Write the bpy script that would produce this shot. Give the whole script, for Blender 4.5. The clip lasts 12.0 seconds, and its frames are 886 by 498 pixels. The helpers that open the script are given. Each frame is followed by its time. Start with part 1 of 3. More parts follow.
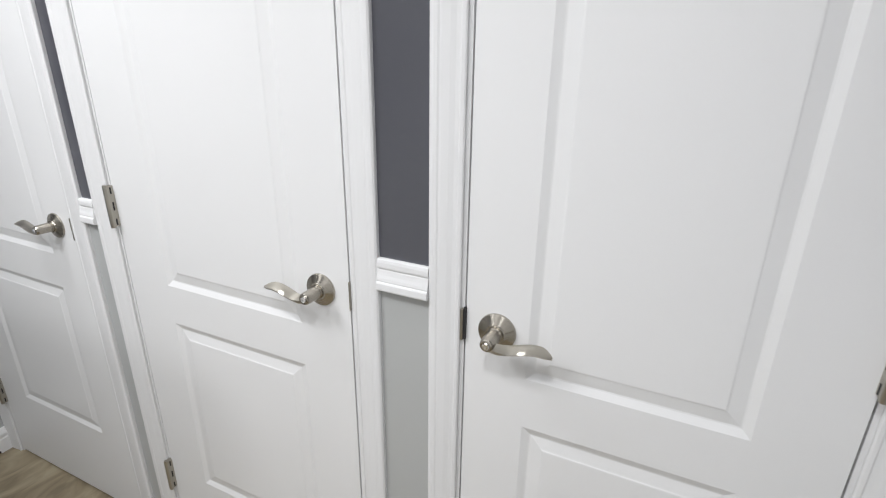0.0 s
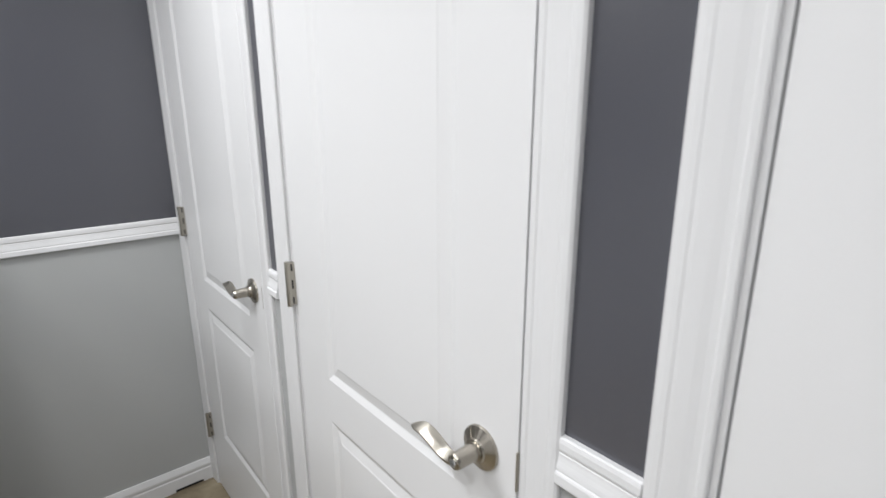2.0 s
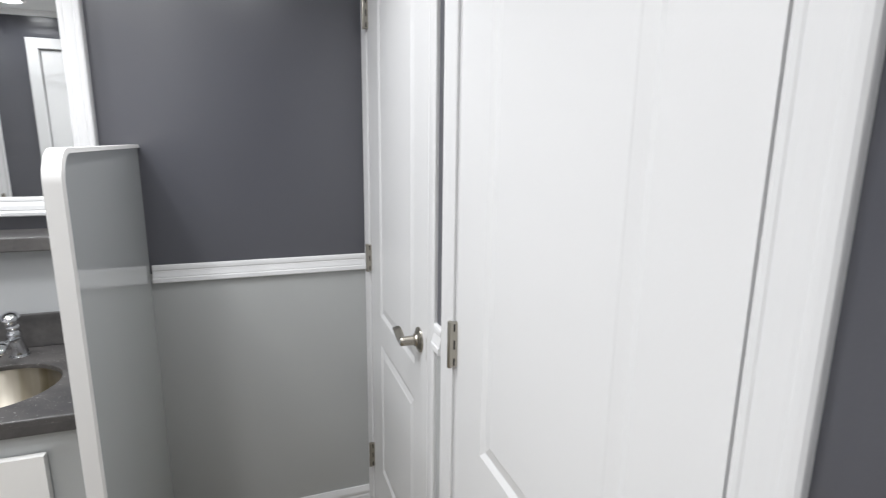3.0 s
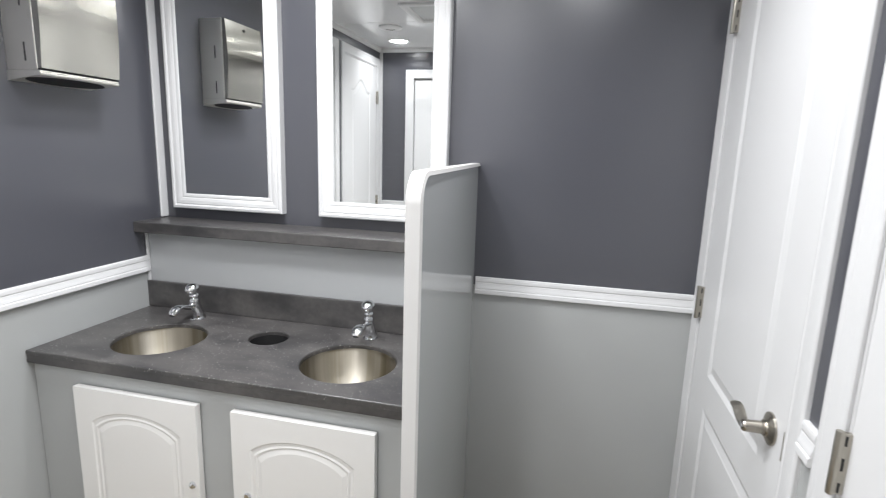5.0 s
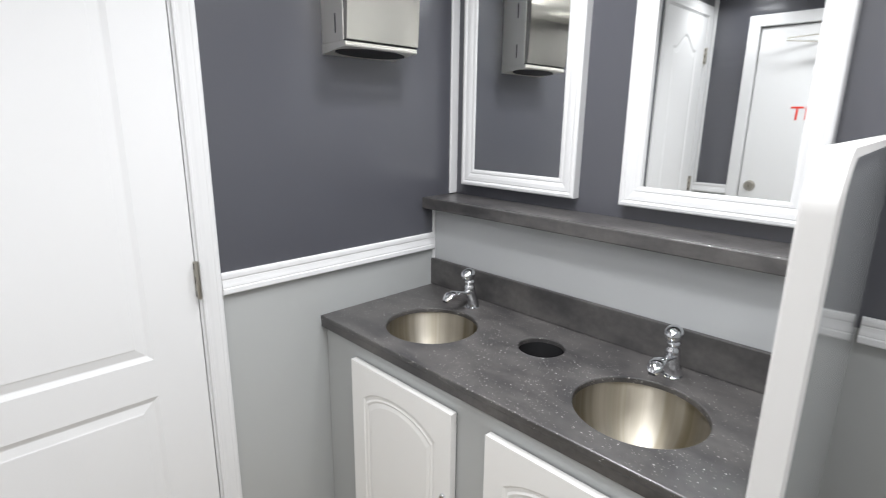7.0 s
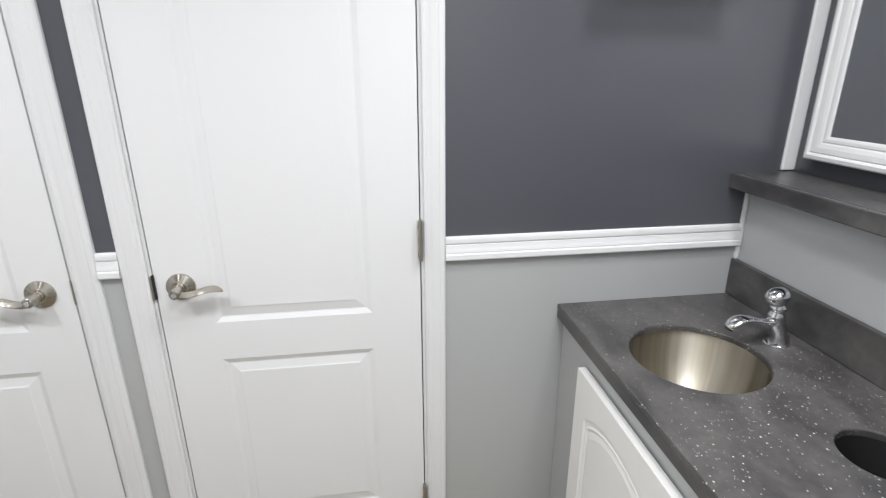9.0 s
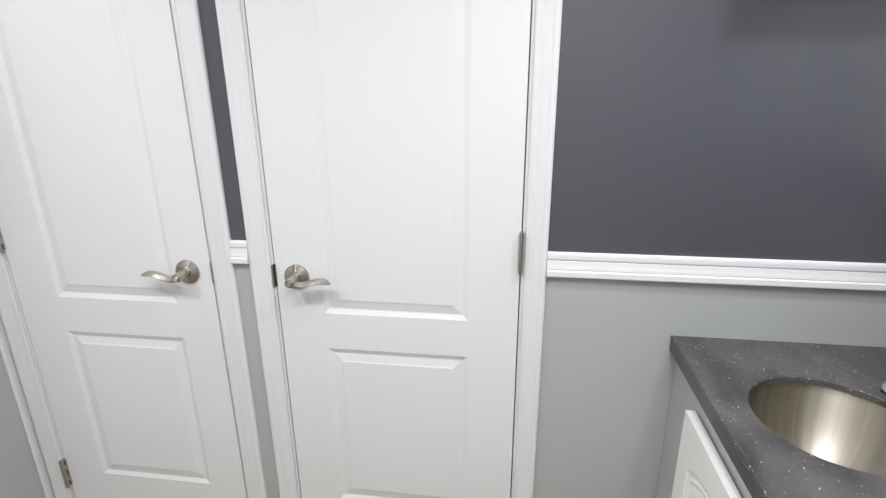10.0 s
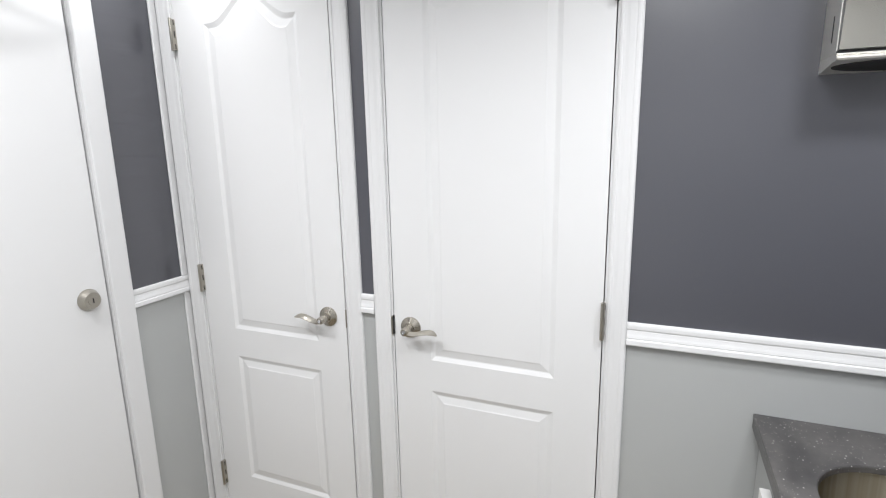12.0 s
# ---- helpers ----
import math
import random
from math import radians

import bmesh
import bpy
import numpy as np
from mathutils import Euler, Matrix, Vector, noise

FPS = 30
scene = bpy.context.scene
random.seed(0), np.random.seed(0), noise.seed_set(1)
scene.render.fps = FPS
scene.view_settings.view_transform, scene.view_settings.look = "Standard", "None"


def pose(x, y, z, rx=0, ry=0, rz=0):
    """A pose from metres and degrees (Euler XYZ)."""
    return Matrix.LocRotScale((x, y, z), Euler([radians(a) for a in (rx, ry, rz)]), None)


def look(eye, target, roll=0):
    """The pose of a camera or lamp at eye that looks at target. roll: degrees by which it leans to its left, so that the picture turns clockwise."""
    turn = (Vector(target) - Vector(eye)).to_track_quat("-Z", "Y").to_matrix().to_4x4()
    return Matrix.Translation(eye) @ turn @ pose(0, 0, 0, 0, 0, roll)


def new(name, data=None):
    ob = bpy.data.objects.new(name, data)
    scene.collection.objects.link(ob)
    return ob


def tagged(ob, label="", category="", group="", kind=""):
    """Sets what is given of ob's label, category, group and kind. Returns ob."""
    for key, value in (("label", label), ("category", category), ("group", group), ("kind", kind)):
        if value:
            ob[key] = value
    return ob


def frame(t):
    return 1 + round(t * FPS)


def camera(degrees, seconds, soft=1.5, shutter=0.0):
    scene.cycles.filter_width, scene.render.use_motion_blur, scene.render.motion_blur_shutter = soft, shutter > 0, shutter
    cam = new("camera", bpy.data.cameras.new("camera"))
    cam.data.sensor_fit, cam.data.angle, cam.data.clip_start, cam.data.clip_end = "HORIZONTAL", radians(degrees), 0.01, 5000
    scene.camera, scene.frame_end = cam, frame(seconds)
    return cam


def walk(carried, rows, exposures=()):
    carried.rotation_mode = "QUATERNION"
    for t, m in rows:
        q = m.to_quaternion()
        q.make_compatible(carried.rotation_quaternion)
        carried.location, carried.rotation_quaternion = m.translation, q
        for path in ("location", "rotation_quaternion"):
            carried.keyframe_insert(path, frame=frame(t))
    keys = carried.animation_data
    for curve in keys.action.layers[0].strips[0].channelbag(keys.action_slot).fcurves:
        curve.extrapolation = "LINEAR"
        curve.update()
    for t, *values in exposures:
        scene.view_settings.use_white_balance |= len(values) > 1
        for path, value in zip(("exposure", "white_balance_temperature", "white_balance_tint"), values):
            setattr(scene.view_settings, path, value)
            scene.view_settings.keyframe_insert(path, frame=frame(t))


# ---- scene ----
cam = camera(81.1, 12.0, soft=1.1, shutter=0.25)
PATH = [
    (0, (-0.046, 0.115, 1.332), (-0.846, 1.806, 0.625), 0.8),
    (0.5, (-0.065, 0.177, 1.322), (-0.972, 1.807, 0.603), 0.5),
    (1, (-0.093, 0.255, 1.317), (-1.12, 1.802, 0.575), -0.2),
    (1.5, (-0.128, 0.331, 1.324), (-1.34, 1.767, 0.639), -1.2),
    (2, (-0.188, 0.367, 1.355), (-1.664, 1.611, 0.834), -0.1),
    (2.5, (-0.23, 0.415, 1.379), (-1.931, 1.368, 0.935), 0.7),
    (3, (-0.261, 0.434, 1.395), (-2.107, 1.091, 0.994), 0.7),
    (3.5, (-0.284, 0.44, 1.403), (-2.218, 0.792, 1.034), 1.0),
    (3.7, (-0.285, 0.429, 1.397), (-2.242, 0.655, 1.05), 1.6),
    (5.3, (-0.421, 0.373, 1.421), (-2.291, -0.216, 1.025), 1.5),
    (5.5, (-0.444, 0.363, 1.422), (-2.28, -0.319, 1.016), 1.4),
    (6, (-0.541, 0.338, 1.406), (-2.252, -0.608, 0.986), 0.8),
    (6.5, (-0.621, 0.292, 1.41), (-2.168, -0.891, 0.954), 0.4),
    (7, (-0.686, 0.22, 1.401), (-2.049, -1.159, 0.91), 0.7),
    (7.5, (-0.765, 0.178, 1.402), (-1.88, -1.388, 0.85), 0.0),
    (7.7, (-0.798, 0.172, 1.4), (-1.797, -1.464, 0.827), -0.4),
    (9.5, (-1.041, 0.033, 1.371), (-1.038, -1.857, 0.716), 0.0),
    (10, (-1.074, 0.038, 1.375), (-0.813, -1.844, 0.75), -0.4),
    (10.5, (-1.113, 0.066, 1.402), (-0.651, -1.794, 0.83), -1.0),
    (11, (-1.152, 0.112, 1.411), (-0.538, -1.727, 0.922), -1.1),
    (11.5, (-1.174, 0.158, 1.428), (-0.475, -1.663, 0.988), -1.1),
    (12, (-1.196, 0.203, 1.449), (-0.445, -1.605, 1.039), -1.1),
]
walk(cam, [(t, look(eye, target, roll)) for t, eye, target, roll in PATH], [(0, -0.03), (2.5, -0.14), (3.5, -0.08), (5.5, 0.11), (7.5, -0.02), (9.5, -0.06), (12, -0.02)])

# ---- world and lamps ----
world = bpy.data.worlds.new("world")
scene.world = world
world.use_nodes = True
world.node_tree.nodes["Background"].inputs[0].default_value = (0.5, 0.55, 0.6, 1)
world.node_tree.nodes["Background"].inputs[1].default_value = 0.05
# x, y and strength of each recessed light; only the first is known, the rest are unseen, added to fit the light
LAMPS = [(0.0, -0.80, 0.34), (-0.08, -0.10, 1.25), (-0.66, -0.02, 0.66), (-1.58, -0.50, 1.05), (-1.22, -0.20, 1.05), (-1.08, 0.08, 0.40), (-1.36, 0.40, 0.62)]
LAMP_WATTS = 6.6

# ---- plan ----
NORTH, SOUTH, WEST, EAST = 0.771, -1.027, -1.976, 0.250
HEIGHT, RAIL_LOW, RAIL_TOP = 2.13, 0.971, 1.025
THICK = 0.07
FLOOR = 0.057


# ---- materials ----
def material(name, color, rough=0.5, metal=0.0, spots=0.06, spot_size=3.0, bump=0.02, grain=180.0, rough_var=0.08, coat=0.0, gloss=0.5):
    m = bpy.data.materials.new(name)
    m.use_nodes = True
    nt = m.node_tree
    b = nt.nodes["Principled BSDF"]
    geo = nt.nodes.new("ShaderNodeNewGeometry")
    n1 = nt.nodes.new("ShaderNodeTexNoise")
    n1.inputs["Scale"].default_value, n1.inputs["Detail"].default_value = spot_size, 5
    n2 = nt.nodes.new("ShaderNodeTexNoise")
    n2.inputs["Scale"].default_value, n2.inputs["Detail"].default_value = grain, 3
    nt.links.new(geo.outputs["Position"], n1.inputs["Vector"])
    nt.links.new(geo.outputs["Position"], n2.inputs["Vector"])
    mix = nt.nodes.new("ShaderNodeMix")
    mix.data_type = "RGBA"
    mix.inputs[6].default_value = (*[c * (1 - spots) for c in color], 1)
    mix.inputs[7].default_value = (*[min(1, c * (1 + spots)) for c in color], 1)
    nt.links.new(n1.outputs["Fac"], mix.inputs[0])
    nt.links.new(mix.outputs[2], b.inputs["Base Color"])
    rng = nt.nodes.new("ShaderNodeMapRange")
    rng.inputs["To Min"].default_value, rng.inputs["To Max"].default_value = max(0, rough - rough_var), rough + rough_var
    nt.links.new(n1.outputs["Fac"], rng.inputs["Value"])
    nt.links.new(rng.outputs["Result"], b.inputs["Roughness"])
    b.inputs["Metallic"].default_value = metal
    b.inputs["Coat Weight"].default_value = coat
    b.inputs["Specular IOR Level"].default_value = gloss
    if bump:
        bp = nt.nodes.new("ShaderNodeBump")
        bp.inputs["Strength"].default_value, bp.inputs["Distance"].default_value = bump, 0.002
        nt.links.new(n2.outputs["Fac"], bp.inputs["Height"])
        nt.links.new(bp.outputs["Normal"], b.inputs["Normal"])
    return m


WHITE = material("white_paint", (0.71, 0.71, 0.712), 0.42, spots=0.015, bump=0.05, grain=260, rough_var=0.015)
TRIM = material("white_trim", (0.68, 0.68, 0.683), 0.46, spots=0.015, bump=0.03, gloss=0.35)
EDGE = material("edge_banding", (0.665, 0.655, 0.64), 0.40, spots=0.02, bump=0.02)
CAB_WHITE = material("cabinet_white", (0.80, 0.79, 0.77), 0.40, spots=0.015, bump=0.02)
DARK = material("charcoal_wall", (0.069, 0.0705, 0.083), 0.29, spots=0.05, bump=0.06, grain=320, rough_var=0.015, gloss=0.90)
BUCKLED = material("charcoal_wall_buckled", (0.067, 0.068, 0.080), 0.22, spots=0.05, bump=0, rough_var=0.015, gloss=0.90)


def buckle(m):
    """Shallow sideways waves in a thin wall panel, which bend its reflections."""
    nt = m.node_tree
    b = nt.nodes["Principled BSDF"]
    geo = next(n for n in nt.nodes if n.bl_idname == "ShaderNodeNewGeometry")
    mp = nt.nodes.new("ShaderNodeMapping")
    mp.inputs["Scale"].default_value = (1.0, 1.6, 15.0)
    nt.links.new(geo.outputs["Position"], mp.inputs["Vector"])
    n = nt.nodes.new("ShaderNodeTexNoise")
    n.inputs["Scale"].default_value, n.inputs["Detail"].default_value, n.inputs["Distortion"].default_value = 1.0, 2.0, 0.6
    nt.links.new(mp.outputs[0], n.inputs["Vector"])
    bp = nt.nodes.new("ShaderNodeBump")
    bp.inputs["Strength"].default_value, bp.inputs["Distance"].default_value = 0.35, 0.006
    nt.links.new(n.outputs["Fac"], bp.inputs["Height"])
    nt.links.new(bp.outputs["Normal"], b.inputs["Normal"])


buckle(BUCKLED)
GREY = material("light_grey_wall", (0.40, 0.41, 0.407), 0.38, spots=0.03, bump=0.05, grain=320, rough_var=0.015, gloss=0.75)
PANEL = material("grey_laminate", (0.415, 0.428, 0.430), 0.11, spots=0.03, bump=0.02, rough_var=0.015)
LEDGE = material("pale_grey_laminate", (0.45, 0.46, 0.465), 0.22, spots=0.03, bump=0.02, rough_var=0.02)
CEIL = material("gloss_ceiling", (0.80, 0.81, 0.82), 0.12, spots=0.02, bump=0.01, rough_var=0.015)
NICKEL = material("satin_nickel", (0.43, 0.405, 0.355), 0.31, metal=1.0, rough_var=0.03, spots=0.05, spot_size=30, bump=0.03, grain=500)


def turned_nickel():
    """Nickel brushed in rings round the axis of a rose or a neck, so that highlights run out from the middle."""
    m = material("turned_nickel", (0.43, 0.40, 0.35), 0.26, metal=1.0, rough_var=0.02, spots=0.06, spot_size=40, bump=0)
    nt = m.node_tree
    b = nt.nodes["Principled BSDF"]
    tan = nt.nodes.new("ShaderNodeTangent")
    tan.direction_type, tan.axis = "RADIAL", "Y"
    nt.links.new(tan.outputs[0], b.inputs["Tangent"])
    b.inputs["Anisotropic"].default_value = 0.9
    b.inputs["Anisotropic Rotation"].default_value = 0.25
    return m


TURNED = turned_nickel()
CHROME = material("chrome", (0.74, 0.75, 0.77), 0.06, metal=1.0, spots=0.02, rough_var=0.03, bump=0)
STEEL = material("brushed_steel", (0.90, 0.88, 0.83), 0.46, metal=1.0, rough_var=0.03, spots=0.04, spot_size=12, bump=0.02)
# also fills slots and openings with the black of their shade
BLACK = material("black_gap", (0.015, 0.015, 0.016), 0.6, spots=0.2)
RED = material("red_vinyl", (0.75, 0.04, 0.02), 0.4, spots=0.03)
MIRROR = material("mirror_glass", (0.92, 0.935, 0.935), 0.012, metal=1.0, spots=0.005, rough_var=0.008, bump=0)


def stone_material(chipped=True):
    """Charcoal solid surface: clouded in two scales, with clusters of fine pale chips."""
    m = material("charcoal_solid_surface", (0.066, 0.0645, 0.0645), 0.34, spots=0.34, spot_size=75, bump=0.03, rough_var=0.1, gloss=0.6)
    nt = m.node_tree
    b = nt.nodes["Principled BSDF"]
    mix = next(n for n in nt.nodes if n.bl_idname == "ShaderNodeMix")
    geo = next(n for n in nt.nodes if n.bl_idname == "ShaderNodeNewGeometry")

    def add(kind, **values):
        n = nt.nodes.new(kind)
        for k, v in values.items():
            n.inputs[k].default_value = v
        return n

    def math_node(op, a, b2):
        n = nt.nodes.new("ShaderNodeMath")
        n.operation = op
        nt.links.new(a, n.inputs[0])
        if isinstance(b2, float):
            n.inputs[1].default_value = b2
        else:
            nt.links.new(b2, n.inputs[1])
        return n.outputs[0]

    mp = add("ShaderNodeMapping")
    mp.inputs["Scale"].default_value = (9.0, 4.6, 9.0)
    nt.links.new(geo.outputs["Position"], mp.inputs["Vector"])
    cloud = add("ShaderNodeTexNoise", Scale=1.5, Detail=8.0, Distortion=0.35)
    nt.links.new(mp.outputs[0], cloud.inputs["Vector"])
    ramp = nt.nodes.new("ShaderNodeValToRGB")
    ramp.color_ramp.elements[0].position, ramp.color_ramp.elements[0].color = 0.32, (0.56, 0.55, 0.57, 1)
    ramp.color_ramp.elements[1].position, ramp.color_ramp.elements[1].color = 0.70, (1.52, 1.47, 1.42, 1)
    nt.links.new(cloud.outputs["Fac"], ramp.inputs[0])
    mul = nt.nodes.new("ShaderNodeMix")
    mul.data_type, mul.blend_type = "RGBA", "MULTIPLY"
    mul.inputs[0].default_value = 1.0
    nt.links.new(mix.outputs[2], mul.inputs[6])
    nt.links.new(ramp.outputs[0], mul.inputs[7])
    vor = add("ShaderNodeTexVoronoi", Scale=205.0)
    nt.links.new(geo.outputs["Position"], vor.inputs["Vector"])
    sep = nt.nodes.new("ShaderNodeSeparateColor")
    nt.links.new(vor.outputs["Color"], sep.inputs[0])
    wobble = add("ShaderNodeTexNoise", Scale=520.0, Detail=2.0)
    nt.links.new(geo.outputs["Position"], wobble.inputs["Vector"])
    ragged = math_node("ADD", vor.outputs["Distance"], math_node("MULTIPLY", wobble.outputs["Fac"], 0.42))
    near = math_node("LESS_THAN", ragged, math_node("ADD", math_node("MULTIPLY", math_node("POWER", sep.outputs[1], 3.0), 0.24), 0.30))
    patch = add("ShaderNodeTexNoise", Scale=5.0, Detail=3.0)
    nt.links.new(geo.outputs["Position"], patch.inputs["Vector"])
    limit = math_node("ADD", math_node("MULTIPLY", patch.outputs["Fac"], -1.9), 1.44)
    some = math_node("GREATER_THAN", sep.outputs[0], limit)
    both = math_node("MULTIPLY", near, some)
    chips = nt.nodes.new("ShaderNodeMix")
    chips.data_type = "RGBA"
    tone = nt.nodes.new("ShaderNodeMix")
    tone.data_type = "RGBA"
    tone.inputs[6].default_value, tone.inputs[7].default_value = (0.20, 0.185, 0.17, 1), (0.56, 0.55, 0.53, 1)
    nt.links.new(sep.outputs[2], tone.inputs[0])
    nt.links.new(tone.outputs[2], chips.inputs[7])
    nt.links.new(both, chips.inputs[0])
    nt.links.new(mul.outputs[2], chips.inputs[6])
    nt.links.new((chips if chipped else mul).outputs[2], b.inputs["Base Color"])
    return m


def plank_material():
    m = material("oak_vinyl", (0.20, 0.155, 0.105), 0.42, bump=0.05)
    nt = m.node_tree
    b = nt.nodes["Principled BSDF"]
    geo = next(n for n in nt.nodes if n.bl_idname == "ShaderNodeNewGeometry")
    mp = nt.nodes.new("ShaderNodeMapping")
    mp.inputs["Scale"].default_value = (11, 4.2, 4)
    nt.links.new(geo.outputs["Position"], mp.inputs["Vector"])
    n = nt.nodes.new("ShaderNodeTexNoise")
    n.inputs["Scale"].default_value, n.inputs["Detail"].default_value, n.inputs["Distortion"].default_value = 1.6, 7, 0.9
    nt.links.new(mp.outputs[0], n.inputs["Vector"])
    ramp = nt.nodes.new("ShaderNodeValToRGB")
    ramp.color_ramp.elements[0].position, ramp.color_ramp.elements[0].color = 0.30, (0.125, 0.098, 0.062, 1)
    ramp.color_ramp.elements[1].position, ramp.color_ramp.elements[1].color = 0.70, (0.335, 0.285, 0.195, 1)
    e = ramp.color_ramp.elements.new(0.5)
    e.color = (0.225, 0.182, 0.118, 1)
    nt.links.new(n.outputs["Fac"], ramp.inputs[0])
    nt.links.new(ramp.outputs[0], b.inputs["Base Color"])
    return m


def spun_material():
    """Steel spun round its axis: highlights run down the wall of the bowl, and are also painted as streaks in its
    colour.
    """
    m = material("spun_steel_painted_streaks", (0.62, 0.59, 0.52), 0.51, metal=1.0, spots=0.05, spot_size=14, bump=0)
    nt = m.node_tree
    b = nt.nodes["Principled BSDF"]
    tan = nt.nodes.new("ShaderNodeTangent")
    tan.direction_type, tan.axis = "RADIAL", "Z"
    nt.links.new(tan.outputs[0], b.inputs["Tangent"])
    b.inputs["Anisotropic"].default_value = 0.85
    tc = nt.nodes.new("ShaderNodeTexCoord")
    rad = nt.nodes.new("ShaderNodeTexGradient")
    rad.gradient_type = "RADIAL"
    nt.links.new(tc.outputs["Object"], rad.inputs[0])
    n = nt.nodes.new("ShaderNodeTexNoise")
    n.noise_dimensions = "1D"
    n.inputs["Scale"].default_value, n.inputs["Detail"].default_value = 9.0, 8.0
    nt.links.new(rad.outputs["Fac"], n.inputs["W"])
    # bright and dark reflection streaks put into the colour, varying round the bowl
    ramp = nt.nodes.new("ShaderNodeValToRGB")
    ramp.color_ramp.elements[0].position, ramp.color_ramp.elements[0].color = 0.36, (0.27, 0.235, 0.165, 1)
    ramp.color_ramp.elements[1].position, ramp.color_ramp.elements[1].color = 0.66, (0.60, 0.565, 0.50, 1)
    nt.links.new(n.outputs["Fac"], ramp.inputs[0])
    nt.links.new(ramp.outputs[0], b.inputs["Base Color"])
    rr = nt.nodes.new("ShaderNodeMapRange")
    rr.inputs["To Min"].default_value, rr.inputs["To Max"].default_value = 0.64, 0.46
    nt.links.new(n.outputs["Fac"], rr.inputs["Value"])
    nt.links.new(rr.outputs["Result"], b.inputs["Roughness"])
    b.inputs["Anisotropic Rotation"].default_value = 0.25
    return m


def brushed_material():
    """Steel brushed upwards: reflections smear sideways and stay crisp up and down."""
    m = material("brushed_cover_steel", (0.72, 0.70, 0.63), 0.19, metal=1.0, spots=0.04, spot_size=7, bump=0, rough_var=0.02)
    nt = m.node_tree
    b = nt.nodes["Principled BSDF"]
    way = nt.nodes.new("ShaderNodeCombineXYZ")
    way.inputs[0].default_value, way.inputs[1].default_value, way.inputs[2].default_value = 0.97, 0.17, 0.17
    nt.links.new(way.outputs[0], b.inputs["Tangent"])
    b.inputs["Anisotropic"].default_value = 0.9
    return m


SPUN = spun_material()
STONE = stone_material()
PLAIN = stone_material(False)
COVER = brushed_material()
PLANK = plank_material()


def glow_material(name, color, strength):
    m = bpy.data.materials.new(name)
    m.use_nodes = True
    b = m.node_tree.nodes["Principled BSDF"]
    b.inputs["Emission Color"].default_value = (*color, 1)
    b.inputs["Emission Strength"].default_value = strength
    return m


LENS = glow_material("lamp_lens", (0.98, 0.99, 1.0), 14.0)


# ---- mesh helpers ----
def link(name, bm, mat, smooth=None):
    bmesh.ops.recalc_face_normals(bm, faces=bm.faces)
    if smooth:
        for f in bm.faces:
            f.smooth = True
        for e in bm.edges:
            e.smooth = len(e.link_faces) == 2 and e.calc_face_angle(0) < smooth
    me = bpy.data.meshes.new(name)
    bm.to_mesh(me)
    bm.free()
    me.materials.append(mat)
    return new(name, me)


def part(name, bm, mat, parent, label="", smooth=None):
    ob = link(name, bm, mat, smooth)
    ob.parent = parent
    return tagged(ob, label)


def thing(name, m, label, category, group="", kind=""):
    ob = new(name)
    ob.empty_display_size = 0.05
    ob.matrix_basis = m
    return tagged(ob, label, category, group, kind)


def box(bm, x0, x1, y0, y1, z0, z1, bevel=0.0):
    r = bmesh.ops.create_cube(bm, size=1.0)
    vs = r["verts"]
    for v in vs:
        v.co = (x0 + (v.co.x + 0.5) * (x1 - x0), y0 + (v.co.y + 0.5) * (y1 - y0), z0 + (v.co.z + 0.5) * (z1 - z0))
    if bevel:
        es = list({e for v in vs for e in v.link_edges})
        bmesh.ops.bevel(bm, geom=es, offset=bevel, segments=2, affect="EDGES", profile=0.5)


def boxed(*a, bevel=0.0):
    bm = bmesh.new()
    box(bm, *a, bevel=bevel)
    return bm


def sweep(bm, prof, a, b, out, across, m0=0.0, m1=0.0):
    """A moulding from a to b: prof holds (out, across); m0, m1 mitre its ends."""
    a, b, out, across = Vector(a), Vector(b), Vector(out), Vector(across)
    way = (b - a).normalized()
    s = [bm.verts.new(a + out * u + across * v - way * (m0 * v)) for u, v in prof]
    e = [bm.verts.new(b + out * u + across * v + way * (m1 * v)) for u, v in prof]
    n = len(prof)
    for i in range(n):
        bm.faces.new((s[i], s[(i + 1) % n], e[(i + 1) % n], e[i]))
    bm.faces.new(s[::-1])
    bm.faces.new(e)


def lathe(bm, prof, m, n=32, cap=True):
    """Turn (radius, height) pairs round the local z of m."""
    rings = []
    for r, h in prof:
        if r < 1e-6:
            rings.append([bm.verts.new(m @ Vector((0, 0, h)))])
        else:
            rings.append([bm.verts.new(m @ Vector((r * math.cos(2 * math.pi * k / n), r * math.sin(2 * math.pi * k / n), h))) for k in range(n)])
    for p, q in zip(rings, rings[1:]):
        for k in range(n):
            c = [p[k % len(p)], p[(k + 1) % len(p)], q[(k + 1) % len(q)], q[k % len(q)]]
            c = list(dict.fromkeys(c))
            if len(c) > 2:
                bm.faces.new(c)
    if cap:
        for r in (rings[0], rings[-1]):
            if len(r) > 2:
                bm.faces.new(r)


